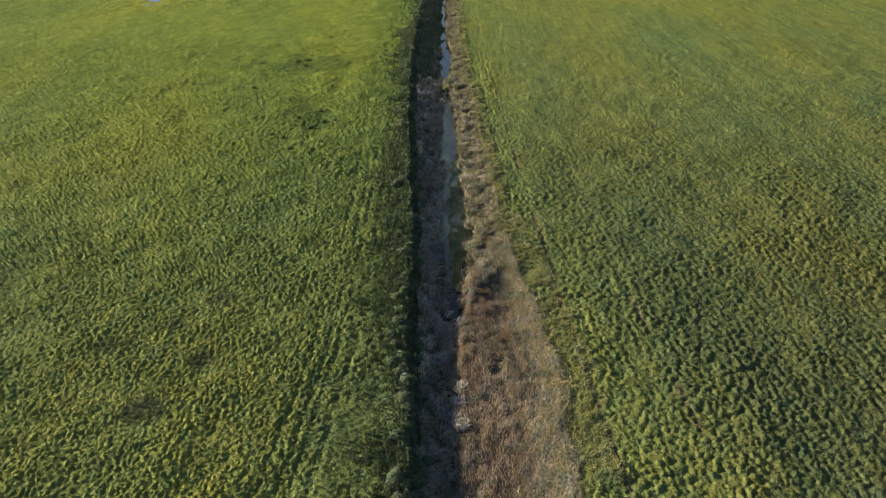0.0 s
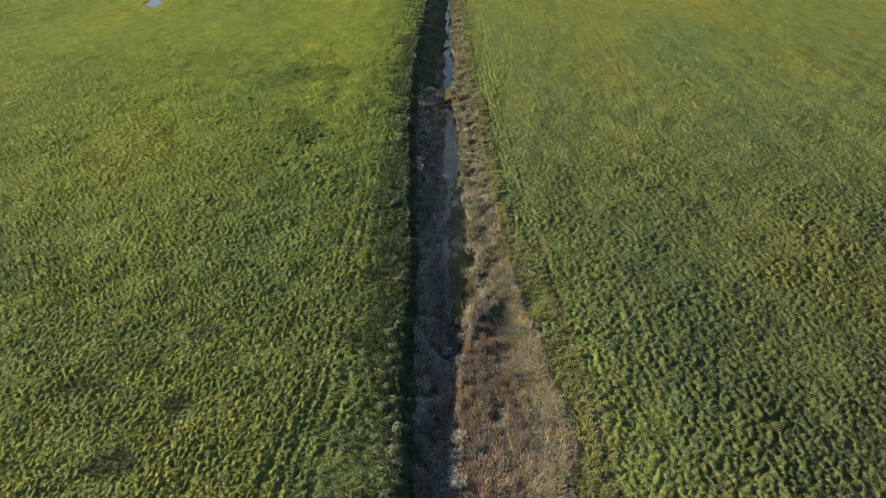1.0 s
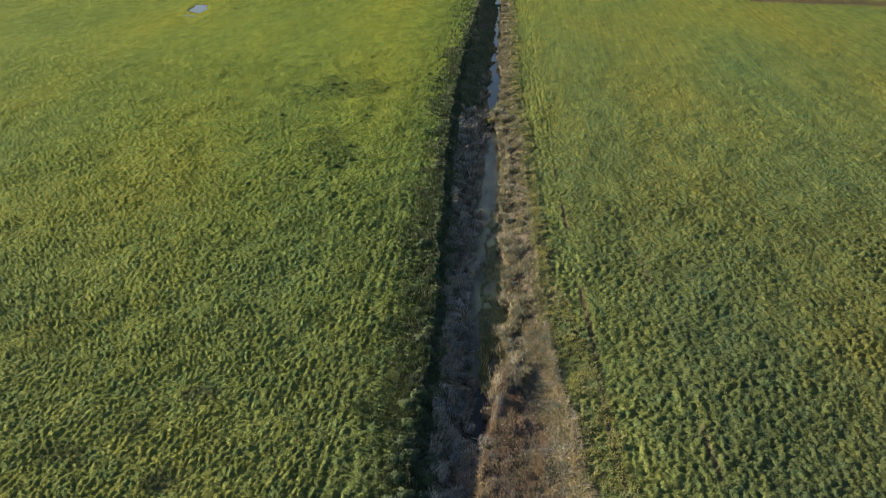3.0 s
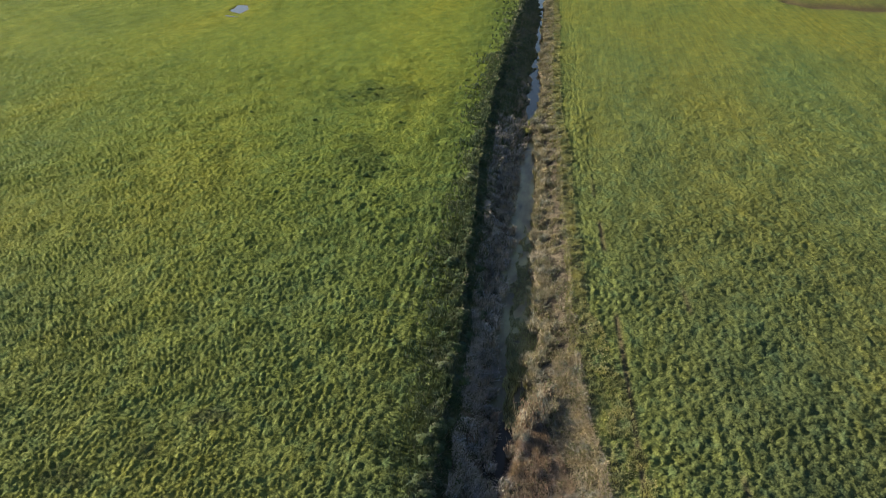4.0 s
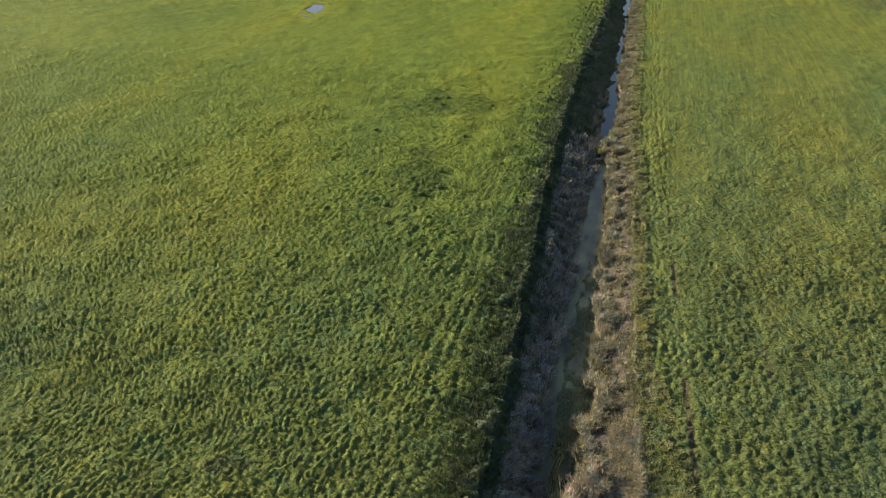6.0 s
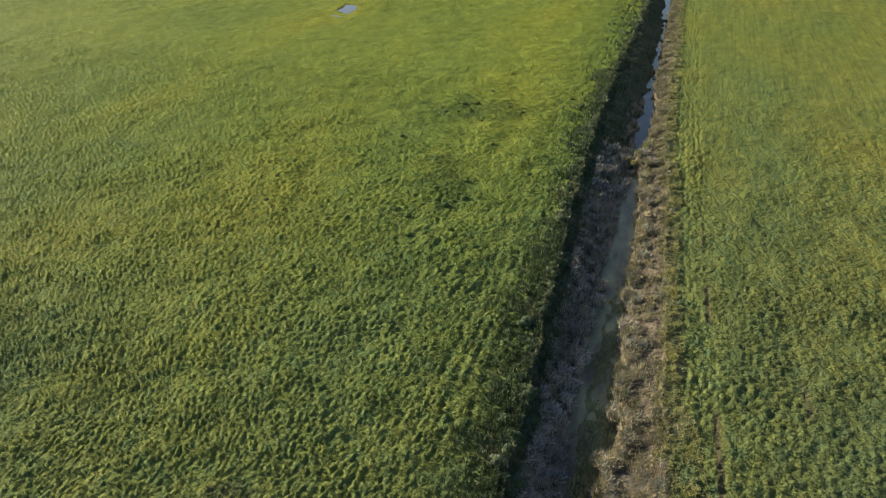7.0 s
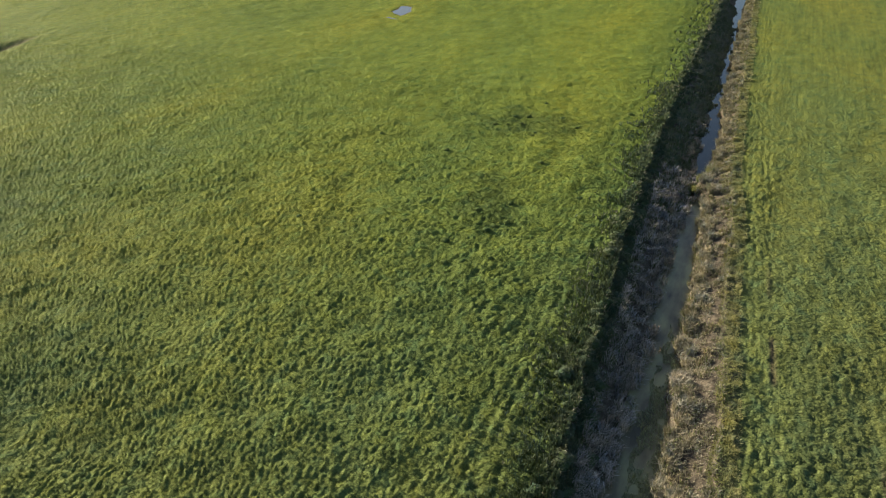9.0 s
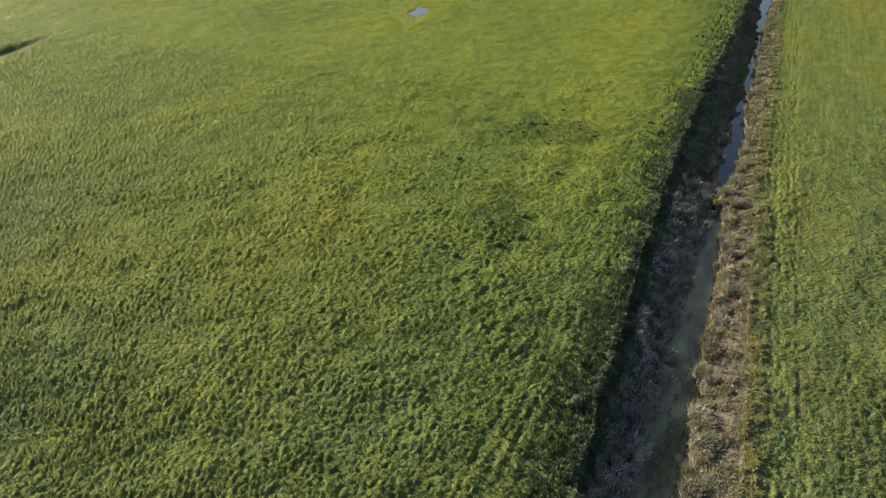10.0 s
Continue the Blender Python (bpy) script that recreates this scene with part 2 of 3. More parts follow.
def tex_noise(nt, vec, scale, detail=3.0, stretch=None):
    if stretch:
        mp = nt.nodes.new("ShaderNodeMapping")
        mp.inputs["Scale"].default_value = stretch
        nt.links.new(vec, mp.inputs["Vector"])
        vec = mp.outputs["Vector"]
    n = nt.nodes.new("ShaderNodeTexNoise")
    n.inputs["Scale"].default_value, n.inputs["Detail"].default_value = scale, detail
    nt.links.new(vec, n.inputs["Vector"])
    return n.outputs["Fac"]


def mix(nt, fac, a, b, how="MIX"):
    m = nt.nodes.new("ShaderNodeMix")
    m.data_type, m.blend_type = "RGBA", how
    for sock, val in ((m.inputs["Factor"], fac), (m.inputs["A"], a), (m.inputs["B"], b)):
        if isinstance(val, (int, float)):
            sock.default_value = val
        elif isinstance(val, tuple):
            sock.default_value = (*val, 1)
        else:
            nt.links.new(val, sock)
    return m.outputs["Result"]


def math_node(nt, op, a, b):
    m = nt.nodes.new("ShaderNodeMath")
    m.operation = op
    for sock, val in zip(m.inputs, (a, b)):
        if isinstance(val, (int, float)):
            sock.default_value = val
        else:
            nt.links.new(val, sock)
    return m.outputs["Value"]


def position(nt):
    return nt.nodes.new("ShaderNodeNewGeometry").outputs["Position"]


def patch_colour(nt, pos, greens, big, stretch):
    """Colour of a sward: broad patches of three greens."""
    a = tex_noise(nt, pos, big, 4.0, stretch)
    col = ramp(nt, a, greens)
    streak = tex_noise(nt, pos, 0.9, 3.0, (1.0, 0.4, 1.0))
    col = mix(nt, 1.0, col, ramp(nt, streak, [(0.3, (0.84, 0.86, 0.88)), (0.7, (1.13, 1.11, 1.07))]), "MULTIPLY")
    # single plants and worn spots: bluish green to straw
    hue = tex_noise(nt, pos, 1.2, 2.0, (1.0, 0.7, 1.0))
    return mix(nt, 1.0, col, ramp(nt, hue, [(0.32, (0.80, 0.93, 1.10)), (0.47, (1.0, 1.0, 1.0)), (0.58, (1.02, 1.01, 0.96)), (0.72, (1.12, 1.05, 0.86))]), "MULTIPLY")


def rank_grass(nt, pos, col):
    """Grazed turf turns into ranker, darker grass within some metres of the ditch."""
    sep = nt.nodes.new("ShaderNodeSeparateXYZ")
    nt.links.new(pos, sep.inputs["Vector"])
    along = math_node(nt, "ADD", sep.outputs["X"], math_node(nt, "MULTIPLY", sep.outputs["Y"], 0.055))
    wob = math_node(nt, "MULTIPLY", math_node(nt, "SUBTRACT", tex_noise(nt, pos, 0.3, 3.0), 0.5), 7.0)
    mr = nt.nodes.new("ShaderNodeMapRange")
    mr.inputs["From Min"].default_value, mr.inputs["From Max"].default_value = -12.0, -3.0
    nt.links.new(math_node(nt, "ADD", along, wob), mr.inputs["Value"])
    # painted light along y: bluish shade at the near end, brighter yellow far off
    far = nt.nodes.new("ShaderNodeMapRange")
    far.inputs["From Min"].default_value, far.inputs["From Max"].default_value = 45.0, 135.0
    nt.links.new(math_node(nt, "ADD", sep.outputs["Y"], math_node(nt, "MULTIPLY", wob, 4.0)), far.inputs["Value"])
    col = mix(nt, 1.0, col, ramp(nt, far.outputs["Result"], [(0.0, (0.94, 0.88, 1.26)), (0.5, (1.0, 1.0, 1.0)), (1.0, (1.13, 1.12, 0.92))]), "MULTIPLY")
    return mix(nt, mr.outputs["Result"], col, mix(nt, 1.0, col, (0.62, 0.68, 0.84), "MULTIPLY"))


def crop_light_tint(nt, pos, col):
    """Drill rows, plus painted light: the near end shaded bluish, the far end brightened."""
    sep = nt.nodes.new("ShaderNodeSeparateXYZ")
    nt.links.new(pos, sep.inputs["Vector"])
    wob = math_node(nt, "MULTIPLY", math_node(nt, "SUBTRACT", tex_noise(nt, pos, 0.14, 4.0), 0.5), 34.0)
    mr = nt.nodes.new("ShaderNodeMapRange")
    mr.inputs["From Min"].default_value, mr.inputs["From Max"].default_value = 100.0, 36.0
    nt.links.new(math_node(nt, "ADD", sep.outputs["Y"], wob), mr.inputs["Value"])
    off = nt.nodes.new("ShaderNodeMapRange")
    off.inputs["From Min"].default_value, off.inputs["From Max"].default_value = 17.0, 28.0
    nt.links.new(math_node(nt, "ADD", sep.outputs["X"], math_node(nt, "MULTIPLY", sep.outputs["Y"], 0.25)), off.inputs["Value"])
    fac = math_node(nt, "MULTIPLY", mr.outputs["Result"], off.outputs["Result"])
    # the far end is painted brighter and yellower, like leaves with light behind them
    far_bright = nt.nodes.new("ShaderNodeMapRange")
    far_bright.inputs["From Min"].default_value, far_bright.inputs["From Max"].default_value = 95.0, 165.0
    nt.links.new(math_node(nt, "ADD", sep.outputs["Y"], wob), far_bright.inputs["Value"])
    col = mix(nt, far_bright.outputs["Result"], col, mix(nt, 1.0, col, (1.13, 1.12, 0.84), "MULTIPLY"))
    # drill rows that run with the ditch
    rows = tex_noise(nt, pos, 2.3, 2.0, (1.0, 0.03, 1.0))
    col = mix(nt, 1.0, col, ramp(nt, rows, [(0.35, (0.85, 0.88, 0.92)), (0.65, (1.13, 1.09, 1.03))]), "MULTIPLY")
    # shade between the near plants, put into the colour as a dull tint
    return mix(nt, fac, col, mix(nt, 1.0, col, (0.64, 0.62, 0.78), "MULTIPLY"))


def leaf_material(name, greens, big, stretch, spread, through_light=0.35, rough=0.6, dry=None, dry_share=0.0, glow=(0.22, 0.28, 0.05), rank=False, light_tint=False):
    mat, nt, bsdf = nodes_of(name)
    pos = position(nt)
    col = patch_colour(nt, pos, greens, big, stretch)
    if rank:
        col = rank_grass(nt, pos, col)
    if light_tint:
        col = crop_light_tint(nt, pos, col)
    at = nt.nodes.new("ShaderNodeAttribute")
    at.attribute_name = "rank"
    col = mix(nt, at.outputs["Fac"], col, mix(nt, 1.0, col, (0.66, 0.72, 0.95), "MULTIPLY"))
    rnd = nt.nodes.new("ShaderNodeNewGeometry").outputs["Random Per Island"]
    col = mix(nt, 1.0, col, ramp(nt, rnd, [(0.0, (1 - spread, 1 - spread, 1 - spread)), (1.0, (1 + spread, 1 + spread, 1 + spread))]), "MULTIPLY")
    if dry:
        sel = math_node(nt, "FRACT", math_node(nt, "MULTIPLY", rnd, 13.7), 0.0)
        fine = tex_noise(nt, pos, 0.55, 3.0)
        lim = math_node(nt, "MULTIPLY", fine, dry_share * 2)
        col = mix(nt, math_node(nt, "LESS_THAN", sel, lim), col, dry)
    nt.links.new(col, bsdf.inputs["Base Color"])
    bsdf.inputs["Roughness"].default_value = rough
    bsdf.inputs["Specular IOR Level"].default_value = 0.02
    if through_light:
        tr = nt.nodes.new("ShaderNodeBsdfTranslucent")
        nt.links.new(mix(nt, 0.25, col, glow), tr.inputs["Color"])
        ms = nt.nodes.new("ShaderNodeMixShader")
        ms.inputs["Fac"].default_value = through_light
        nt.links.new(bsdf.outputs["BSDF"], ms.inputs[1])
        nt.links.new(tr.outputs["BSDF"], ms.inputs[2])
        nt.links.new(ms.outputs["Shader"], nt.nodes["Material Output"].inputs["Surface"])
    return mat


PASTURE = [(0.30, (0.100, 0.150, 0.041)), (0.5, (0.132, 0.177, 0.039)), (0.70, (0.168, 0.197, 0.037))]
CROP = [(0.28, (0.094, 0.139, 0.055)), (0.5, (0.121, 0.152, 0.050)), (0.72, (0.153, 0.168, 0.046))]

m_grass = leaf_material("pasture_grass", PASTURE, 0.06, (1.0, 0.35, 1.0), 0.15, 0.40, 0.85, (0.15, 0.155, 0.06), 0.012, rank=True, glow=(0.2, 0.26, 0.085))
m_crop = leaf_material("crop_leaf", CROP, 0.07, (1.0, 0.4, 1.0), 0.10, 0.22, 0.85, (0.15, 0.15, 0.085), 0.02, light_tint=True, glow=(0.2, 0.24, 0.09))
m_weed = leaf_material("weed_leaf", [(0.3, (0.05, 0.078, 0.042)), (0.5, (0.078, 0.104, 0.062)), (0.7, (0.115, 0.132, 0.09))], 0.5, (1, 1, 1), 0.22, 0.1, 0.7, (0.16, 0.165, 0.11), 0.03)
m_rank = leaf_material("rank_grass", [(0.3, (0.082, 0.122, 0.044)), (0.6, (0.115, 0.152, 0.05))], 0.8, (1, 1, 1), 0.15, 0.2, 0.7)
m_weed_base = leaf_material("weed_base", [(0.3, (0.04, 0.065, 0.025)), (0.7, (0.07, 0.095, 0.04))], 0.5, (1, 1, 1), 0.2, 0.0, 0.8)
m_thatch = leaf_material("dead_grass", [(0.3, (0.15, 0.135, 0.096)), (0.5, (0.238, 0.213, 0.155)), (0.7, (0.35, 0.313, 0.23))], 0.5, (1, 0.6, 1), 0.35, 0.15, 0.8, (0.13, 0.15, 0.055), 0.16)
m_reed = leaf_material("dead_reed", [(0.3, (0.215, 0.155, 0.12)), (0.5, (0.295, 0.218, 0.172)), (0.7, (0.37, 0.288, 0.238))], 0.5, (1, 0.3, 1), 0.28, 0.2, 0.8)
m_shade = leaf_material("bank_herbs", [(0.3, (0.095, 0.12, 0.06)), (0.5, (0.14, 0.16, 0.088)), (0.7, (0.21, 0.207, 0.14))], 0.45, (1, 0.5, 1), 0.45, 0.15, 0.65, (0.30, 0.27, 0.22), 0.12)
m_stalk = leaf_material("dead_stalks", [(0.3, (0.23, 0.206, 0.186)), (0.5, (0.37, 0.337, 0.306)), (0.7, (0.51, 0.47, 0.43))], 0.5, (1, 0.4, 1), 0.45, 0.1, 0.7, (0.08, 0.10, 0.04), 0.2)
m_margin = leaf_material("margin_grass", [(0.3, (0.175, 0.19, 0.078)), (0.5, (0.232, 0.234, 0.10)), (0.7, (0.30, 0.283, 0.145))], 0.4, (1, 0.5, 1), 0.2, 0.3, 0.6, (0.22, 0.205, 0.10), 0.03)
m_pale = leaf_material("pale_reed", [(0.3, (0.30, 0.262, 0.195)), (0.6, (0.42, 0.372, 0.285))], 0.8, (1, 1, 1), 0.35, 0.15, 0.65)
m_litter = leaf_material("dead_grass_litter", [(0.3, (0.21, 0.178, 0.132)), (0.5, (0.295, 0.252, 0.182)), (0.7, (0.38, 0.33, 0.23))], 0.5, (1, 0.5, 1), 0.25, 0.15, 0.8, (0.15, 0.16, 0.06), 0.05)
m_waterweed = leaf_material("water_weed", [(0.3, (0.17, 0.195, 0.11)), (0.6, (0.30, 0.32, 0.19))], 0.7, (1, 1, 1), 0.4, 0.2, 0.5)


def ground_material():
    mat, nt, bsdf = nodes_of("ground")
    pos = position(nt)
    at = nt.nodes.new("ShaderNodeAttribute")
    at.attribute_name = "zones"
    sep = nt.nodes.new("ShaderNodeSeparateColor")
    nt.links.new(at.outputs["Color"], sep.inputs["Color"])
    fine = tex_noise(nt, pos, 9.0, 6.0)
    mid = tex_noise(nt, pos, 1.6, 4.0)
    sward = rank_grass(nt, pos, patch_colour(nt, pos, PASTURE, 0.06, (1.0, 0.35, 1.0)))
    coarse_at = nt.nodes.new("ShaderNodeAttribute")
    coarse_at.attribute_name = "rank"
    sward = mix(nt, coarse_at.outputs["Fac"], sward, mix(nt, 1.0, sward, (0.66, 0.72, 0.95), "MULTIPLY"))
    crop = crop_light_tint(nt, pos, patch_colour(nt, pos, CROP, 0.07, (1.0, 0.4, 1.0)))
    col = mix(nt, sep.outputs["Green"], sward, crop)
    shade = ramp(nt, fine, [(0.3, (0.58, 0.58, 0.55)), (0.7, (1.35, 1.32, 1.25))])
    col = mix(nt, 1.0, col, shade, "MULTIPLY")
    col = mix(nt, 0.15, col, (0.035, 0.032, 0.018))
    col = mix(nt, math_node(nt, "MULTIPLY", ramp(nt, mid, [(0.62, (0, 0, 0)), (0.78, (1, 1, 1))]), 0.25), col, (0.10, 0.085, 0.04))
    thatch = ramp(nt, mid, [(0.3, (0.06, 0.052, 0.04)), (0.7, (0.145, 0.125, 0.095))])
    col = mix(nt, sep.outputs["Red"], col, mix(nt, 1.0, thatch, shade, "MULTIPLY"))
    mud = ramp(nt, fine, [(0.3, (0.045, 0.034, 0.024)), (0.7, (0.10, 0.075, 0.05))])
    col = mix(nt, sep.outputs["Blue"], col, mud)
    nt.links.new(col, bsdf.inputs["Base Color"])
    bsdf.inputs["Roughness"].default_value = 0.85
    bsdf.inputs["Specular IOR Level"].default_value = 0.02
    bump = nt.nodes.new("ShaderNodeBump")
    bump.inputs["Strength"].default_value, bump.inputs["Distance"].default_value = 0.9, 0.22
    rough = tex_noise(nt, pos, 3.2, 5.0)
    nt.links.new(rough, bump.inputs["Height"])
    nt.links.new(bump.outputs["Normal"], bsdf.inputs["Normal"])
    return mat


def water_material(name, silt):
    mat, nt, bsdf = nodes_of(name)
    pos = position(nt)
    sep = nt.nodes.new("ShaderNodeSeparateXYZ")
    nt.links.new(pos, sep.inputs["Vector"])
    streak = tex_noise(nt, pos, 0.9, 4.0, (1.0, 0.35, 1.0))
    murk = ramp(nt, streak, [(0.35, (0.06, 0.055, 0.034)), (0.5, (0.14, 0.132, 0.076)), (0.66, (0.21, 0.215, 0.11))])
    clear = (0.015, 0.014, 0.012)
    # silt and algae hang in the middle stretch of the ditch
    f = nt.nodes.new("ShaderNodeMapRange")
    f.inputs["From Min"].default_value, f.inputs["From Max"].default_value = 50.5, 57.0
    nt.links.new(sep.outputs["Y"], f.inputs["Value"])
    g = nt.nodes.new("ShaderNodeMapRange")
    g.inputs["From Min"].default_value, g.inputs["From Max"].default_value = 106.0, 98.0
    nt.links.new(sep.outputs["Y"], g.inputs["Value"])
    fac = math_node(nt, "MULTIPLY", math_node(nt, "MULTIPLY", f.outputs["Result"], g.outputs["Result"]), silt)
    nt.links.new(mix(nt, fac, clear, murk), bsdf.inputs["Base Color"])
    bsdf.inputs["IOR"].default_value = 1.333
    nt.links.new(math_node(nt, "ADD", math_node(nt, "MULTIPLY", fac, 0.25), 0.04), bsdf.inputs["Roughness"])
    bump = nt.nodes.new("ShaderNodeBump")
    bump.inputs["Strength"].default_value, bump.inputs["Distance"].default_value = 0.15, 0.02
    nt.links.new(tex_noise(nt, pos, 2.5, 3.0), bump.inputs["Height"])
    nt.links.new(bump.outputs["Normal"], bsdf.inputs["Normal"])
    return mat


m_ground = ground_material()
m_water = water_material("ditch_water", 1.0)
m_puddle = water_material("puddle_water", 0.0)


# ---------------------------------------------------------------- ground, water
def visible_span(y):
    y = np.maximum(y, 27.0)
    lo = np.minimum(-27 - (y - 27.6) * 0.58, -36 - (y - 47) * 1.38) - 3
    return np.maximum(lo, -175), np.minimum(27 + (y - 28) * 0.52, 90)


gy = np.concatenate([-np.geomspace(2500, 20, 16)[:-1], np.linspace(-20, 22, 100)[:-1], np.geomspace(22, 215, 610), np.geomspace(215, 3500, 22)[1:]])
mid_y = np.clip(gy, 28, 215)[:, None]
lo, hi = visible_span(mid_y)
edge_l, edge_r = -7.5 - 0.035 * mid_y, 8.5 - 0.04 * mid_y
GX = np.concatenate([-np.exp(np.log(3000) + (np.log(-lo) - np.log(3000)) * np.linspace(0, 1, 16, endpoint=False)),
                     lo + (edge_l - lo) * np.linspace(0, 1, 410, endpoint=False),
                     edge_l + (edge_r - edge_l) * np.linspace(0, 1, 130, endpoint=False),
                     edge_r + (hi - edge_r) * np.linspace(0, 1, 230, endpoint=False),
                     np.exp(np.log(hi) + (np.log(3000) - np.log(hi)) * np.linspace(0, 1, 16))], 1)
GY = np.repeat(gy[:, None], GX.shape[1], 1)
ny, nx = GX.shape
GZ = height(GX, GY)
ii = np.arange(nx * ny).reshape(ny, nx)
quads = np.stack([ii[:-1, :-1], ii[:-1, 1:], ii[1:, 1:], ii[1:, :-1]], -1)
ground_me = mesh_from("ground", np.stack([GX, GY, GZ], -1), quads, 4, m_ground, True, rank=(rank_spots(GX, GY) * (GX < crest_x(GY))).ravel())
in_ditch = sstep(-0.9, 0.3, GX - crest_x(GY)) * sstep(1.6, -0.4, GX - bank_right(GY) - 1.2 * (fbm(GX / 1.5, GY / 2.5, 67, 2) - 0.5))
scrape = np.exp(-(scrape_d(GX, GY) / 3.2) ** 2)
beyond = sstep(0, 6, GY - np.interp(GX, (36, 48, 58, 80, 120), (190, 182, 178.5, 174.5, 168))) * sstep(34, 46, GX) * sstep(260, 215, GY)
mud = np.clip(sstep(0.25, -0.15, GX - water_right(GY)) * sstep(-0.3, 0.1, GX - water_left(GY)) + sstep(1.2, 0.8, puddle_r(GX, GY))
              + 0.6 * sstep(128, 122, GY) * np.exp(-(gully_d(GX, GY) / (1.9 - 1.1 * sstep(116, 128, GY))) ** 2) + 0.9 * scrape + 0.35 * beyond
              + 0.85 * np.exp(-((GX - rut_right(GY)) / 0.2) ** 2) * sstep(0.35, 0.6, vnoise(0 * GX + 5, GY * 0.2, 16)) * sstep(95, 75, GY) + 0.7 * np.exp(-((GX - rut_right(GY) - 5.6) / 0.2) ** 2) * sstep(0.45, 0.7, vnoise(0 * GX + 8, GY * 0.2, 16)) * sstep(80, 60, GY)
              + 0.3 * rank_spots(GX, GY) * sstep(60, 50, GY), 0, 1)
zones = np.stack([in_ditch, (GX > bank_right(GY)) * 1.0, mud, np.ones_like(GX)], -1)
attr = ground_me.color_attributes.new("zones", "FLOAT_COLOR", "POINT")
attr.data.foreach_set("color", zones.astype(np.float32).ravel())
ground = tagged(new("ground", ground_me), "flat grazed pasture and crop field cut by a drainage ditch", "ground", kind="structure")

wy = np.concatenate([np.linspace(-60, 220, 561), np.linspace(225, 400, 20)])
wa, wb = water_left(wy) - 0.9, water_right(wy) + 0.9
cols = np.linspace(0, 1, 5)
WX = wa[:, None] + (wb - wa)[:, None] * cols
WYY = np.repeat(wy[:, None], 5, 1)
ii = np.arange(len(wy) * 5).reshape(-1, 5)
quads = np.stack([ii[:-1, :-1], ii[:-1, 1:], ii[1:, 1:], ii[1:, :-1]], -1)
water = tagged(new("water", mesh_from("water", np.stack([WX, WYY, np.full_like(WX, WATER_Z)], -1), quads, 4, m_water, True)),
               "still murky ditch water, sky-grey and silty green", "water", kind="structure")

pa = np.linspace(0, 2 * np.pi, 40, endpoint=False)
pr = np.ones(40) * 1.9
pco = np.stack([-70.0 + 2.6 * pr * np.cos(pa) - 0.25 * 5.2 * pr * np.sin(pa) * 0.9, 168.7 + 5.0 * pr * np.sin(pa) * 0.8, np.full(40, 0.0)], -1)
pz = float(np.mean(height(np.array([-70.0]), np.array([168.7])))) + 0.10
pco[:, 2] = pz
puddle_me = bpy.data.meshes.new("puddle")
puddle_me.from_pydata([tuple(p) for p in pco], [], [tuple(range(40))])
puddle_me.materials.append(m_puddle)
tagged(new("puddle", puddle_me), "shallow rain puddle shining in the pasture", "puddle", kind="structure")


# ---------------------------------------------------------------- swards
def scatter(y0, y1, density, side):
    """Random places of a sward between y0 and y1; side -1: pasture, 1: crop."""
    lo, hi = (visible_span(y1)[0], -3.0) if side < 0 else (-3.5, visible_span(y1)[1])
    n = int((hi - lo) * (y1 - y0) * density)
    x, y = RNG.uniform(lo, hi, n), RNG.uniform(y0, y1, n)
    a, b = visible_span(y)
    keep = (x > a) & (x < b)
    if side < 0:
        keep &= (x < crest_x(y) - 0.5 - 3.2 * RNG.uniform(0, 1, n) * fbm(x / 1.2, y / 1.6, 68, 2)) & (puddle_r(x, y) > 0.95) & (gully_d(x, y) > (1.5 - 0.9 * sstep(116, 128, y)) * RNG.uniform(0.6, 1.2, n))
    else:
        keep &= (x > bank_right(y) - 0.1 + RNG.uniform(0, 1, n) ** 1.5 * (2.0 + 3.4 * sstep(62, 50, y)) * fbm(x / 1.5, y / 2.5, 67, 2)) & (scrape_d(x, y) > 1.6 + RNG.uniform(0, 2.5, n))
    return x[keep], y[keep]


BANDS = [(-14, 22, 7, 1.8), (22, 40, 50, 0.9), (40, 58, 45, 0.95), (58, 80, 25, 1.15), (80, 97, 14, 1.4), (97, 112, 11, 1.55), (112, 126, 8.5, 1.7), (126, 140, 6.5, 1.6), (140, 180, 5.0, 1.8), (180, 222, 3.5, 2.0)]


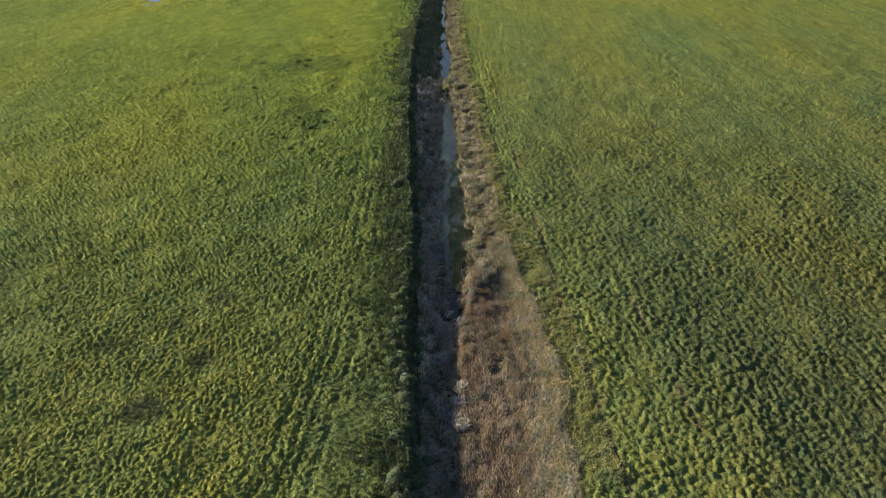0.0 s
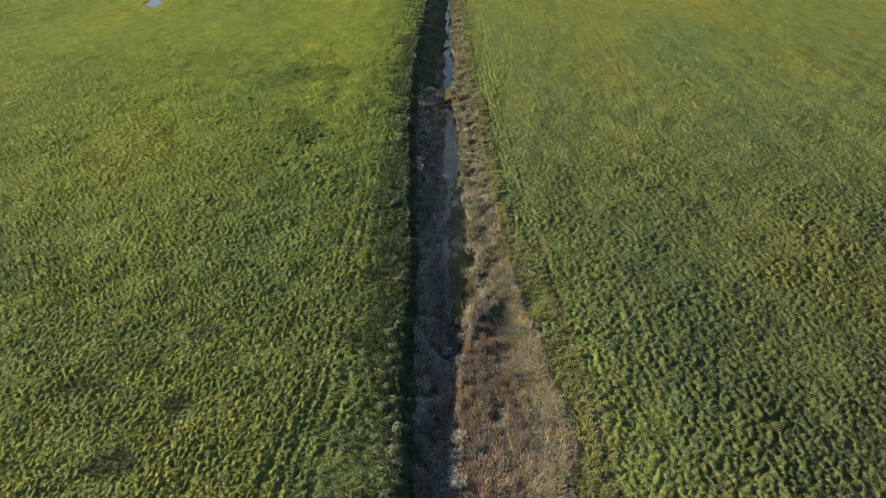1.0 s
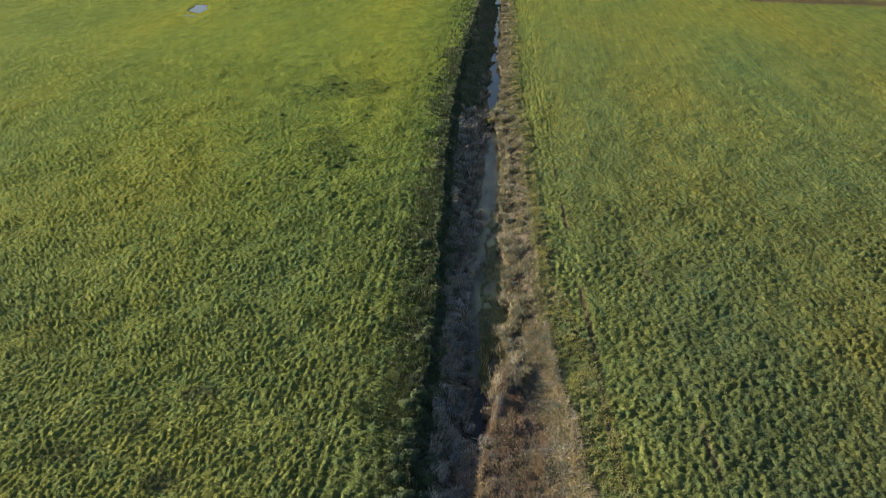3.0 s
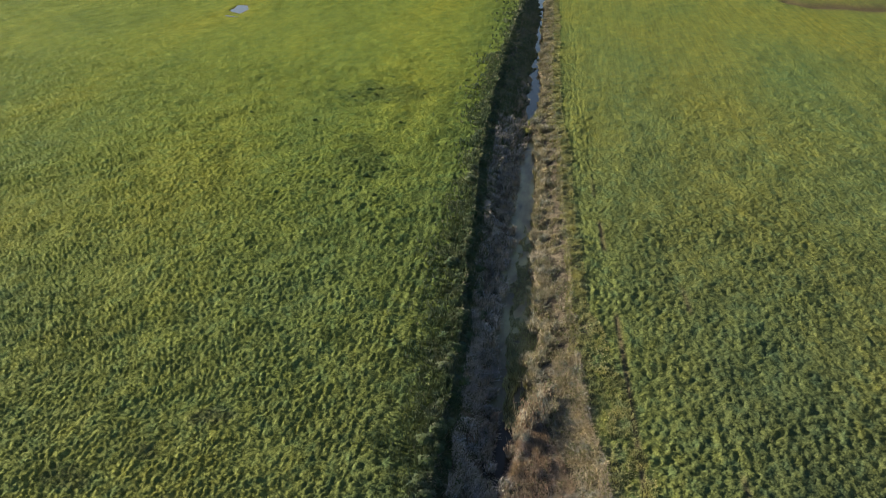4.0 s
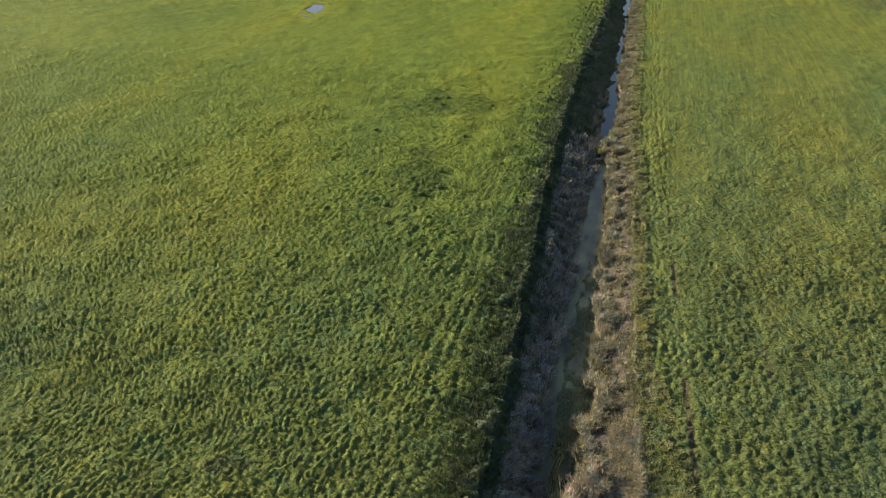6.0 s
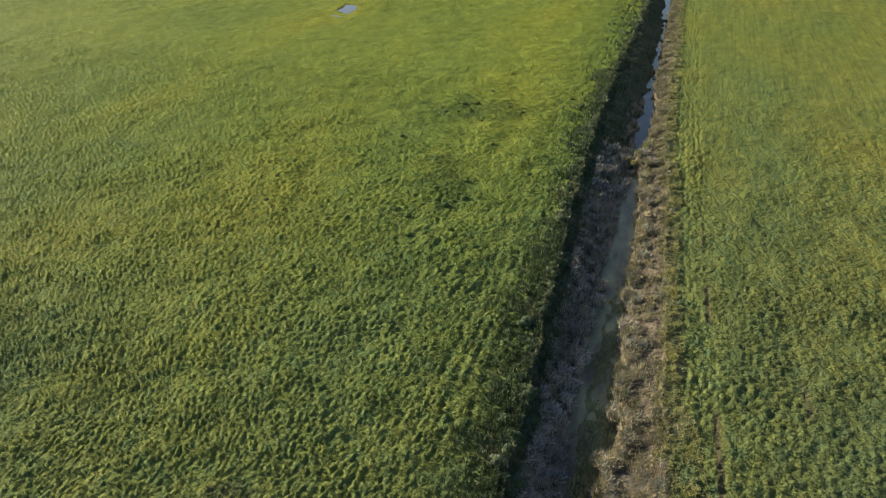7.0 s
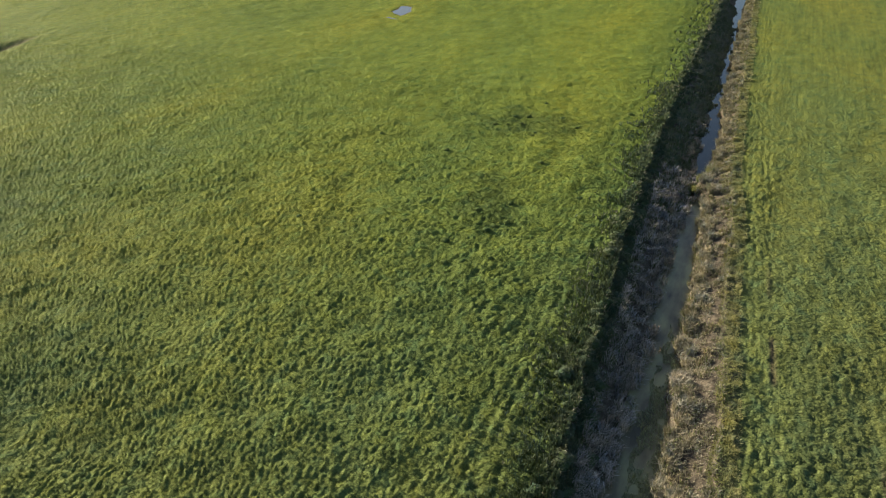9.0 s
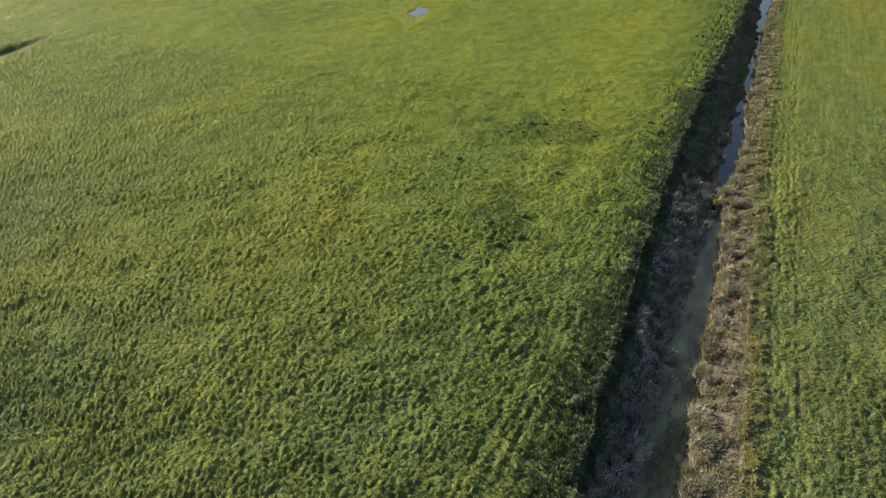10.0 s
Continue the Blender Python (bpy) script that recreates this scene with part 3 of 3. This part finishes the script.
def sward(side):
    """Places, corners, normals and coarseness of all the tufts of one field."""
    out, ranks = [], []
    for y0, y1, dens, size in BANDS:
        x, y = scatter(y0, y1, dens * (1.2 if side > 0 and y1 < 100 else 1.1 if side > 0 and y1 < 115 else 1.0), side)
        z = height(x, y)
        if side < 0:
            # grazed turf with tussocks
            clump = tuft_left(x, y)
            hgt = (0.045 + 0.075 * sstep(0.2, 0.6, clump)) * size ** 0.3
            near_crest = np.exp(-((x - crest_x(y) + 0.6) / 1.2) ** 2)
            hgt = hgt * (1 + 0.7 * near_crest)
            rad = 0.08 * size * RNG.uniform(0.7, 1.3, len(x))
            wid = 0.032 * size * np.ones(len(x))
            coarse = rank_spots(x, y)
            hgt = hgt * (1 + 0.8 * coarse)
        else:
            # leafy ley in faint drill rows that run with the ditch
            clump = tuft_right(x, y)
            keep = RNG.uniform(0, 1, len(x)) < 0.4 + sstep(0.2, 0.6, clump)
            rut = np.minimum(np.abs(x - rut_right(y)), np.abs(x - rut_right(y) - 5.6))
            keep &= RNG.uniform(0, 1, len(x)) < 0.15 + sstep(0.15, 0.45, rut) + 0.7 * sstep(70, 95, y)
            x, y, z, clump = x[keep], y[keep], z[keep], clump[keep]
            hgt = (0.03 + 0.035 * sstep(0.2, 0.6, clump)) * size ** 0.3
            rad = 0.062 * size ** 0.8 * RNG.uniform(0.7, 1.3, len(x))
            wid = 0.04 * size ** 0.8 * np.ones(len(x))
            coarse = np.zeros(len(x))
        k = 4 if y1 < 130 else 3
        out.append(blades(np.stack([x, y, z], -1), hgt, rad, wid, k, RNG, lie_normals(x, y, z, 0.7)))
        ranks.append(np.repeat(coarse, 2 * k + 1))
    return (*join(out), np.concatenate([o[2] for o in out]), np.concatenate(ranks))


co, idx, nor, coarse = sward(-1)
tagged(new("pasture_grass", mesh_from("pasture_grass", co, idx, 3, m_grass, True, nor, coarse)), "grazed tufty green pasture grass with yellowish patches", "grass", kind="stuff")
co, idx, nor, coarse = sward(1)
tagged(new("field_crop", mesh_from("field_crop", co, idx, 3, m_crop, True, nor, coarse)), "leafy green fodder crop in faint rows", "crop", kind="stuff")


# rank weeds along the crest of the shaded bank
out = []
for y0, y1, per_m, size in ((-14, 22, 9, 1.8), (22, 58, 230, 1.0), (58, 90, 120, 1.35), (90, 140, 40, 1.9), (140, 215, 7, 2.6)):
    n = int((y1 - y0) * per_m)
    y = RNG.uniform(y0, y1, n)
    x = crest_x(y) + 0.8 - np.abs(RNG.normal(0, 1.0, n)) * (0.7 + 1.8 * vnoise(y * 0, y * 0.45, 70))
    c = domes(x, y, 0.6, 69)
    out.append(blades(np.stack([x, y, height(x, y)], -1), (0.10 + 0.40 * c) * size ** 0.5, 0.13 * size * RNG.uniform(0.7, 1.3, n), 0.04 * size * np.ones(n), 6, RNG))
co, idx = join(out)
tagged(new("crest_weeds", mesh_from("crest_weeds", co, idx, 3, m_weed)), "rank dark green weeds along the bank crest", "weeds", kind="stuff")


# ---------------------------------------------------------------- ditch banks
def strip(y0, y1, n, f0, f1, lo, hi):
    """Random places between two lines of the ditch: shares lo to hi of the way from f0 to f1."""
    y = RNG.uniform(y0, y1, n)
    s = RNG.uniform(lo, hi, n)
    x = f0(y) * (1 - s) + f1(y) * s
    return x, y, height(x, y), s


def bank_sward(f0, f1, lo, hi, tall, reach, wide, per_m, wind=(0, 0), gap=0.35, spans=((-14, 20, 2.0), (20, 60, 1.0), (60, 90, 1.3), (90, 130, 1.8), (130, 215, 2.5))):
    out = []
    for y0, y1, size in spans:
        n = int((y1 - y0) * per_m / size ** 1.6)
        x, y, z, s = strip(y0, y1, n, f0, f1, lo, hi)
        c = fbm(x / 0.7, y / 0.8, 71, 2)
        keep = (c > gap * RNG.uniform(0.6, 1.3, n)) & (z > WATER_Z - 0.25)
        x, y, z, c = x[keep], y[keep], z[keep], c[keep]
        h = tall * (0.35 + 1.1 * sstep(0.3, 0.75, c)) * size ** 0.4
        out.append(bent_blades(np.stack([x, y, z - 0.02], -1), h, reach * size ** 0.5 * RNG.uniform(0.4, 1.2, len(x)), wide * size * RNG.uniform(0.7, 1.3, len(x)), RNG, wind))
    return join(out)


co, idx = bank_sward(crest_x, water_left, -0.05, 0.48, 0.30, 0.22, 0.05, 560, (0.08, -0.02))
n = 16000
x, y, z, sh = strip(96, 200, n, crest_x, water_left, 0.45, 1.0)
far = bent_blades(np.stack([x, y, z - 0.02], -1), 0.4 * RNG.uniform(0.5, 1.3, n), 0.3 * RNG.uniform(0.4, 1.2, n), 0.09 * RNG.uniform(0.7, 1.3, n), RNG, (0.1, 0.0))
co, idx = join([(co, idx), far])
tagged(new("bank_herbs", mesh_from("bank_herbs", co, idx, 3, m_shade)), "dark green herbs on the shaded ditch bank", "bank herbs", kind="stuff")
co, idx = bank_sward(crest_x, water_left, 0.26, 1.12, 0.5, 0.34, 0.035, 1050, (0.14, -0.08), 0.48, spans=((-14, 20, 2.0), (20, 60, 1.0), (60, 90, 1.3), (90, 108, 1.8)))
tagged(new("bank_stalks", mesh_from("bank_stalks", co, idx, 3, m_stalk)), "grey dead stalks on the foot of the shaded bank", "dead stalks", kind="stuff")
co, idx = bank_sward(water_right, bank_right, 0.02, 1.05, 0.26, 0.26, 0.045, 560, (0.0, -0.06), 0.42)
tagged(new("bank_dead_grass", mesh_from("bank_dead_grass", co, idx, 3, m_thatch)), "pale brown dead grass hanging over the ditch bank", "dead grass", kind="stuff")
n = 44000
x, y, z, sh = strip(20, 57, n, water_right, bank_right, 0.55, 1.1)
lit = bent_blades(np.stack([x, y, z - 0.02], -1), 0.22 * RNG.uniform(0.5, 1.3, n), 0.3 * RNG.uniform(0.4, 1.2, n), 0.045 * RNG.uniform(0.7, 1.3, n), RNG, (0.0, -0.06))
tagged(new("bank_litter", mesh_from("bank_litter", *lit, 3, m_litter)), "grey-tan dead grass litter beside the reed bed", "dead grass", kind="stuff")
co, idx = bank_sward(lambda y: bank_right(y) - 0.9 * sstep(92, 115, y), lambda y: bank_right(y) + 1.2 + 1.9 * sstep(66, 52, y), -0.22, 1.0, 0.16, 0.24, 0.05, 600, (0, 0), 0.3)
tagged(new("margin_grass", mesh_from("margin_grass", co, idx, 3, m_margin)), "yellowish rough grass along the field margin", "grass", kind="stuff")


# the bed of dead reed on the shelf
n = 74000
y = 51.5 - 65.5 * RNG.uniform(0, 1, n) ** 1.7
s = RNG.uniform(0, 1, n)
x = water_right(y) - 0.2 + (bank_right(y) + 0.2 - water_right(y)) * s
tip = sstep(52, 44, y)
keep = (s < 0.42 + 0.34 * tip + 0.15 * (fbm(x, y * 0.6, 83) - 0.5)) & (fbm(x / 0.8, y / 1.6, 81, 2) > 0.34 * RNG.uniform(0.5, 1.3, n))
x, y = x[keep], y[keep]
mass = domes(x, y * 0.6, 0.62, 84)
hh = (0.24 + 0.22 * mass) * RNG.uniform(0.75, 1.1, len(x))
turn = 6.28 * fbm(x / 3.0, y / 4.0, 85, 2)
co, idx = bent_blades(np.stack([x, y, height(x, y) - 0.03], -1), hh, 0.24 * RNG.uniform(0.3, 1.3, len(x)), 0.033 * RNG.uniform(0.6, 1.3, len(x)), RNG, (0.14 * np.cos(turn), -0.08 + 0.14 * np.sin(turn)))
tagged(new("reed_bed", mesh_from("reed_bed", co, idx, 3, m_reed)), "lodged bed of dead russet-brown reed filling the ditch", "reed bed", kind="stuff")

# weed that stands in the shallow water
n = 26000
y = RNG.uniform(50.5, 84, n)
x = RNG.uniform(-2.3, 0.9, n)
edge = np.interp(y, (52, 58, 64, 70, 76, 84), (-1.0, -1.5, -1.8, -1.8, -1.7, -1.2))
keep = (x < water_right(y) + 0.2) & (x > edge + 0.9 * (fbm(x * 1.5, y * 0.8, 92) - 0.5)) & (fbm(x / 0.6, y / 1.3, 91, 3) > 0.36 + 0.22 * sstep(66, 84, y) + 0.08 * sstep(53, 50.5, y))
x, y = x[keep], y[keep]
co, idx = bent_blades(np.stack([x, y, np.full(len(x), WATER_Z - 0.03)], -1), (0.17 + 0.2 * sstep(62, 55, y)) * RNG.uniform(0.5, 1.4, len(x)), 0.12 * RNG.uniform(0.3, 1.3, len(x)), 0.04 * RNG.uniform(0.7, 1.4, len(x)), RNG)
tagged(new("water_weed", mesh_from("water_weed", co, idx, 3, m_waterweed)), "dull green water weed standing in shallow silt", "water weed", kind="stuff")


# ---------------------------------------------------------------- single plants
def clump_arrays(rng, n, spread, tall, reach, wide):
    a, r = rng.uniform(0, 2 * np.pi, n), spread * np.sqrt(rng.uniform(0, 1, n))
    c = np.stack([r * np.cos(a), r * np.sin(a), np.full(n, -0.04)], -1)
    return c, bent_blades(c, tall * rng.uniform(0.55, 1.1, n), reach * rng.uniform(0.3, 1.2, n), wide * rng.uniform(0.7, 1.3, n), rng)


def dome(rng, r, h, material, name):
    """A low uneven mound of matted leaf bases."""
    bm = bmesh.new()
    bmesh.ops.create_uvsphere(bm, u_segments=10, v_segments=6, radius=1.0)
    for v in bm.verts:
        q = 1 + 0.25 * (rng.uniform() - 0.5)
        v.co = Vector((v.co.x * r * q, v.co.y * r * q, v.co.z * h * q))
    me = bpy.data.meshes.new(name)
    bm.to_mesh(me)
    bm.free()
    me.materials.append(material)
    return me


def tussock(seed, name, label, category, group, blade_mat, mound_mat, tall, spread, reach, wide, count):
    rng = np.random.default_rng(seed)
    top = tagged(new(name), label, category, group)
    part("mound", dome(rng, spread * 0.95, tall * 0.38, mound_mat, name + "_mound"), top)
    _, (bco, bidx) = clump_arrays(rng, count, spread, tall, reach, wide)
    part("foliage", mesh_from(name + "_leaves", bco, bidx, 3, blade_mat), top, kind="stuff")
    return top


def leafy_clump(seed, name, label, category, group, leaf_mat, mound_mat, tall, spread, count, leaf):
    """A low bushy plant: short leaf tufts all over an uneven mound."""
    rng = np.random.default_rng(seed)
    top = tagged(new(name), label, category, group)
    part("mound", dome(rng, spread * 0.92, tall * 0.85, mound_mat, name + "_mound"), top)
    a, u = rng.uniform(0, 2 * np.pi, count), rng.uniform(0.02, 1.0, count)
    lobe = 1 + 0.22 * np.sin(3 * a + rng.uniform(0, 6)) + 0.12 * np.sin(5 * a + rng.uniform(0, 6))
    out_ = np.sqrt(1 - u * u) * lobe
    c = np.stack([spread * out_ * np.cos(a), spread * out_ * np.sin(a), tall * u * rng.uniform(0.75, 1.1, count)], -1)
    lie = unit(np.stack([np.cos(a) * np.sqrt(1 - u * u), np.sin(a) * np.sqrt(1 - u * u), 0.35 + u], -1))
    one = np.ones(count)
    lco, lidx, lnor = blades(c, 0.8 * leaf * one, leaf * one, 0.42 * leaf * one, 4, rng, lie, 0.35)
    part("foliage", mesh_from(name + "_leaves", lco, lidx, 3, leaf_mat, True, lnor), top, kind="stuff")
    return top


def reed(seed, stems, tall, plumed, leaf_mat):
    rng = np.random.default_rng(seed)
    top = tagged(new("reed_clump"), "pale dead reed clump with bent stems at the water", "reeds", "reed clumps along the ditch")
    pieces, plumes = [], []
    for k in range(stems):
        a, r = rng.uniform(0, 6.283), 0.28 * math.sqrt(rng.uniform())
        foot = Vector((r * math.cos(a), r * math.sin(a), -0.12))
        lean = Vector((rng.normal(0.05, 0.16), rng.normal(-0.05, 0.16), 1.0))
        h = tall * rng.uniform(0.6, 1.1)
        pts = [foot + lean * h * q + Vector((lean.x, lean.y, 0)) * h * 0.35 * q * q for q in (0, 0.5, 1.0)]
        rad = 0.014
        vs, fs = [], []
        for j, p in enumerate(pts):
            rr = rad * (1 - 0.6 * j / 2)
            for m in range(3):
                vs.append((p.x + rr * math.cos(m * 2.094), p.y + rr * math.sin(m * 2.094), p.z))
        for j in range(2):
            for m in range(3):
                q0, q1 = j * 3 + m, j * 3 + (m + 1) % 3
                fs += [q0, q1, q1 + 3, q0, q1 + 3, q0 + 3]
        pieces.append((np.array(vs), np.array(fs, np.int32)))
        if plumed and rng.uniform() < 0.6:
            c = np.repeat(np.array([tuple(pts[2])]), 7, 0)
            c[:, 2] -= rng.uniform(0.0, 0.15, 7)
            plumes.append(bent_blades(c, 0.16 * rng.uniform(0.6, 1.2, 7), 0.07 * rng.uniform(0.4, 1.2, 7), 0.045 * np.ones(7), rng, (0.05, -0.03)))
    co_, idx_ = join(pieces)
    part("stem", mesh_from("reed_stems", co_, idx_, 3, m_pale), top, kind="stuff")
    n_ = stems * 4
    a, r = rng.uniform(0, 6.283, n_), 0.3 * np.sqrt(rng.uniform(0, 1, n_))
    c = np.stack([r * np.cos(a), r * np.sin(a), rng.uniform(-0.05, tall * 0.5, n_)], -1)
    lco, lidx = bent_blades(c, 0.4 * rng.uniform(0.5, 1.1, n_), 0.28 * rng.uniform(0.3, 1.2, n_), 0.035 * np.ones(n_), rng, (0.06, -0.06))
    part("foliage", mesh_from("reed_leaves", lco, lidx, 3, leaf_mat), top, kind="stuff")
    if plumes:
        pco_, pidx_ = join(plumes)
        part("plume", mesh_from("reed_plumes", pco_, pidx_, 3, m_reed), top, "feathery brown seed plumes", "stuff")
    return top


def plant_all(makers, places, rng, lo=0.8, hi=1.25):
    """Sets the first places with new plants, the rest with copies of them."""
    made = []
    for j, (px, py) in enumerate(places):
        pz = max(float(height(np.array([px]), np.array([py]))[0]), WATER_Z)
        m = pose(px, py, pz, 0, 0, rng.uniform(0, 360))
        s = rng.uniform(lo, hi)
        if j < len(makers):
            ob = makers[j]()
            made.append(ob)
            ob.scale = (s, s, s)
            ob.matrix_basis = m @ Matrix.Diagonal((s, s, s, 1))
        else:
            src = made[int(rng.integers(len(made)))]
            q = s / src.scale[0]
            copy_thing(src, m @ Matrix.Diagonal((q, q, q, 1)))


PR = np.random.default_rng(99)
# brown tussocks on the sunny bank
places = []
for k in range(130):
    py = 51 + (190 - 51) * ((k + PR.uniform(0, 0.9)) / 130) ** 1.2
    fy = np.array([py])
    share = PR.uniform(0.04, 0.5)
    places.append((float(water_right(fy)[0] * (1 - share) + bank_right(fy)[0] * share), py))
plant_all([lambda s=s: tussock(300 + s, "dead_grass_tussock", "rounded tussock of dead tan grass on the ditch bank", "tussock", "tussocks along the ditch", m_thatch, m_thatch, 0.7, 0.42, 0.5, 0.045, 220) for s in range(6)], places, PR, 0.8, 1.5)

plant_all([lambda: tussock(340, "dead_grass_tussock", "large pale rounded grass tussock beside the bank notch", "tussock", "tussocks along the ditch", m_pale, m_thatch, 0.7, 0.55, 0.6, 0.045, 320)], [(0.0, 71.0)], PR, 1.2, 1.21)

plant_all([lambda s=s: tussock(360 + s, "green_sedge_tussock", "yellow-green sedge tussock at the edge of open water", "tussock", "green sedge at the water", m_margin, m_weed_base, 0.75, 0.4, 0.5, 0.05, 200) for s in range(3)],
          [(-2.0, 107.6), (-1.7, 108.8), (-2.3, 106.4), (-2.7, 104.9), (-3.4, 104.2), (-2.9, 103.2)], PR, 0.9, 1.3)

places = []
for k in range(18):
    py = 109 + (190 - 109) * (k + PR.uniform(0, 0.9)) / 18
    edge = water_left if k % 3 else water_right
    places.append((float(edge(np.array([py]))[0]) + PR.normal(0, 0.25), py))
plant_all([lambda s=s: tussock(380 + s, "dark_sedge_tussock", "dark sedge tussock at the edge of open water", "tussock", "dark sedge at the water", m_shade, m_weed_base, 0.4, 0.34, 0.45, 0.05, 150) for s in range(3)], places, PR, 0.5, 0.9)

# grey tussocks that close the channel beside the reed bed
places = []
for k in range(44):
    py = 24 + (45.5 - 24) * (k + PR.uniform(0, 0.9)) / 44
    places.append((float(water_right(np.array([py]))[0]) + PR.uniform(-0.75, 0.45), py))
plant_all([lambda s=s: tussock(350 + s, "sedge_tussock", "greyish dead sedge tussock standing in the ditch", "tussock", "sedge tussocks in the ditch", m_stalk, m_stalk, 0.6, 0.36, 0.45, 0.04, 190) for s in range(4)], places, PR, 0.7, 1.25)

# leafy weeds along the shaded crest
places = []
for k in range(320):
    py = 26 + (195 - 26) * ((k + PR.uniform(0, 0.9)) / 320) ** 1.3
    places.append((float(crest_x(np.array([py]))[0]) + PR.normal(0.1, 0.55), py))
plant_all([lambda s=s: leafy_clump(400 + s, "weed_clump", "leafy grey-green weed clump on the bank crest", "weed", "weeds along the crest", m_weed, m_weed_base, 0.42, 0.5, 120, 0.13) for s in range(6)], places, PR, 0.4, 1.15)

# pale reed clumps at the foot of the shaded slope
places = []
for k in range(84):
    py = 29 + (128 - 29) * (k + PR.uniform(0, 0.9)) / 84
    places.append((float(water_left(np.array([py]))[0]) - PR.uniform(-0.15, 1.3), py))
for py, dx in ((101.5, 0.4), (103.0, 0.7), (104.0, 1.0), (105.0, 0.6), (107.0, 0.5)):
    places.append((float(water_left(np.array([py]))[0]) + dx, py))
plant_all([lambda s=s: reed(500 + s, 22, 0.75, s % 2 == 0, m_stalk if s else m_pale) for s in range(5)], places, PR, 0.7, 1.2)

# tall reeds at the head of the reed bed
places = [(0.25, 50.2), (0.7, 50.9), (1.1, 51.6), (0.0, 49.2), (0.9, 49.9), (1.6, 50.6), (-0.3, 48.2), (0.5, 48.7), (1.3, 52.6)]
plant_all([lambda s=s: reed(600 + s, 34, 1.4, True, m_pale) for s in range(3)], places, PR, 0.8, 1.15)

# dark rank tussocks scattered over the pasture
places = [(-25.0 + PR.normal(0, 2.6), 112.5 + PR.normal(0, 3.2)) for _ in range(9)]
places += [(-20.0 + PR.normal(0, 2.5), 86.0 + PR.normal(0, 3.0)) for _ in range(9)]
places += [(PR.uniform(-44, -12), PR.uniform(36, 125)) for _ in range(14)]
plant_all([lambda s=s: leafy_clump(700 + s, "rank_tussock", "dark green rank ungrazed grass tussock standing in pasture", "tussock", "rank tussocks in the pasture", m_rank, m_rank, 0.24, 0.42, 70, 0.11) for s in range(4)], places, PR, 0.45, 0.95)
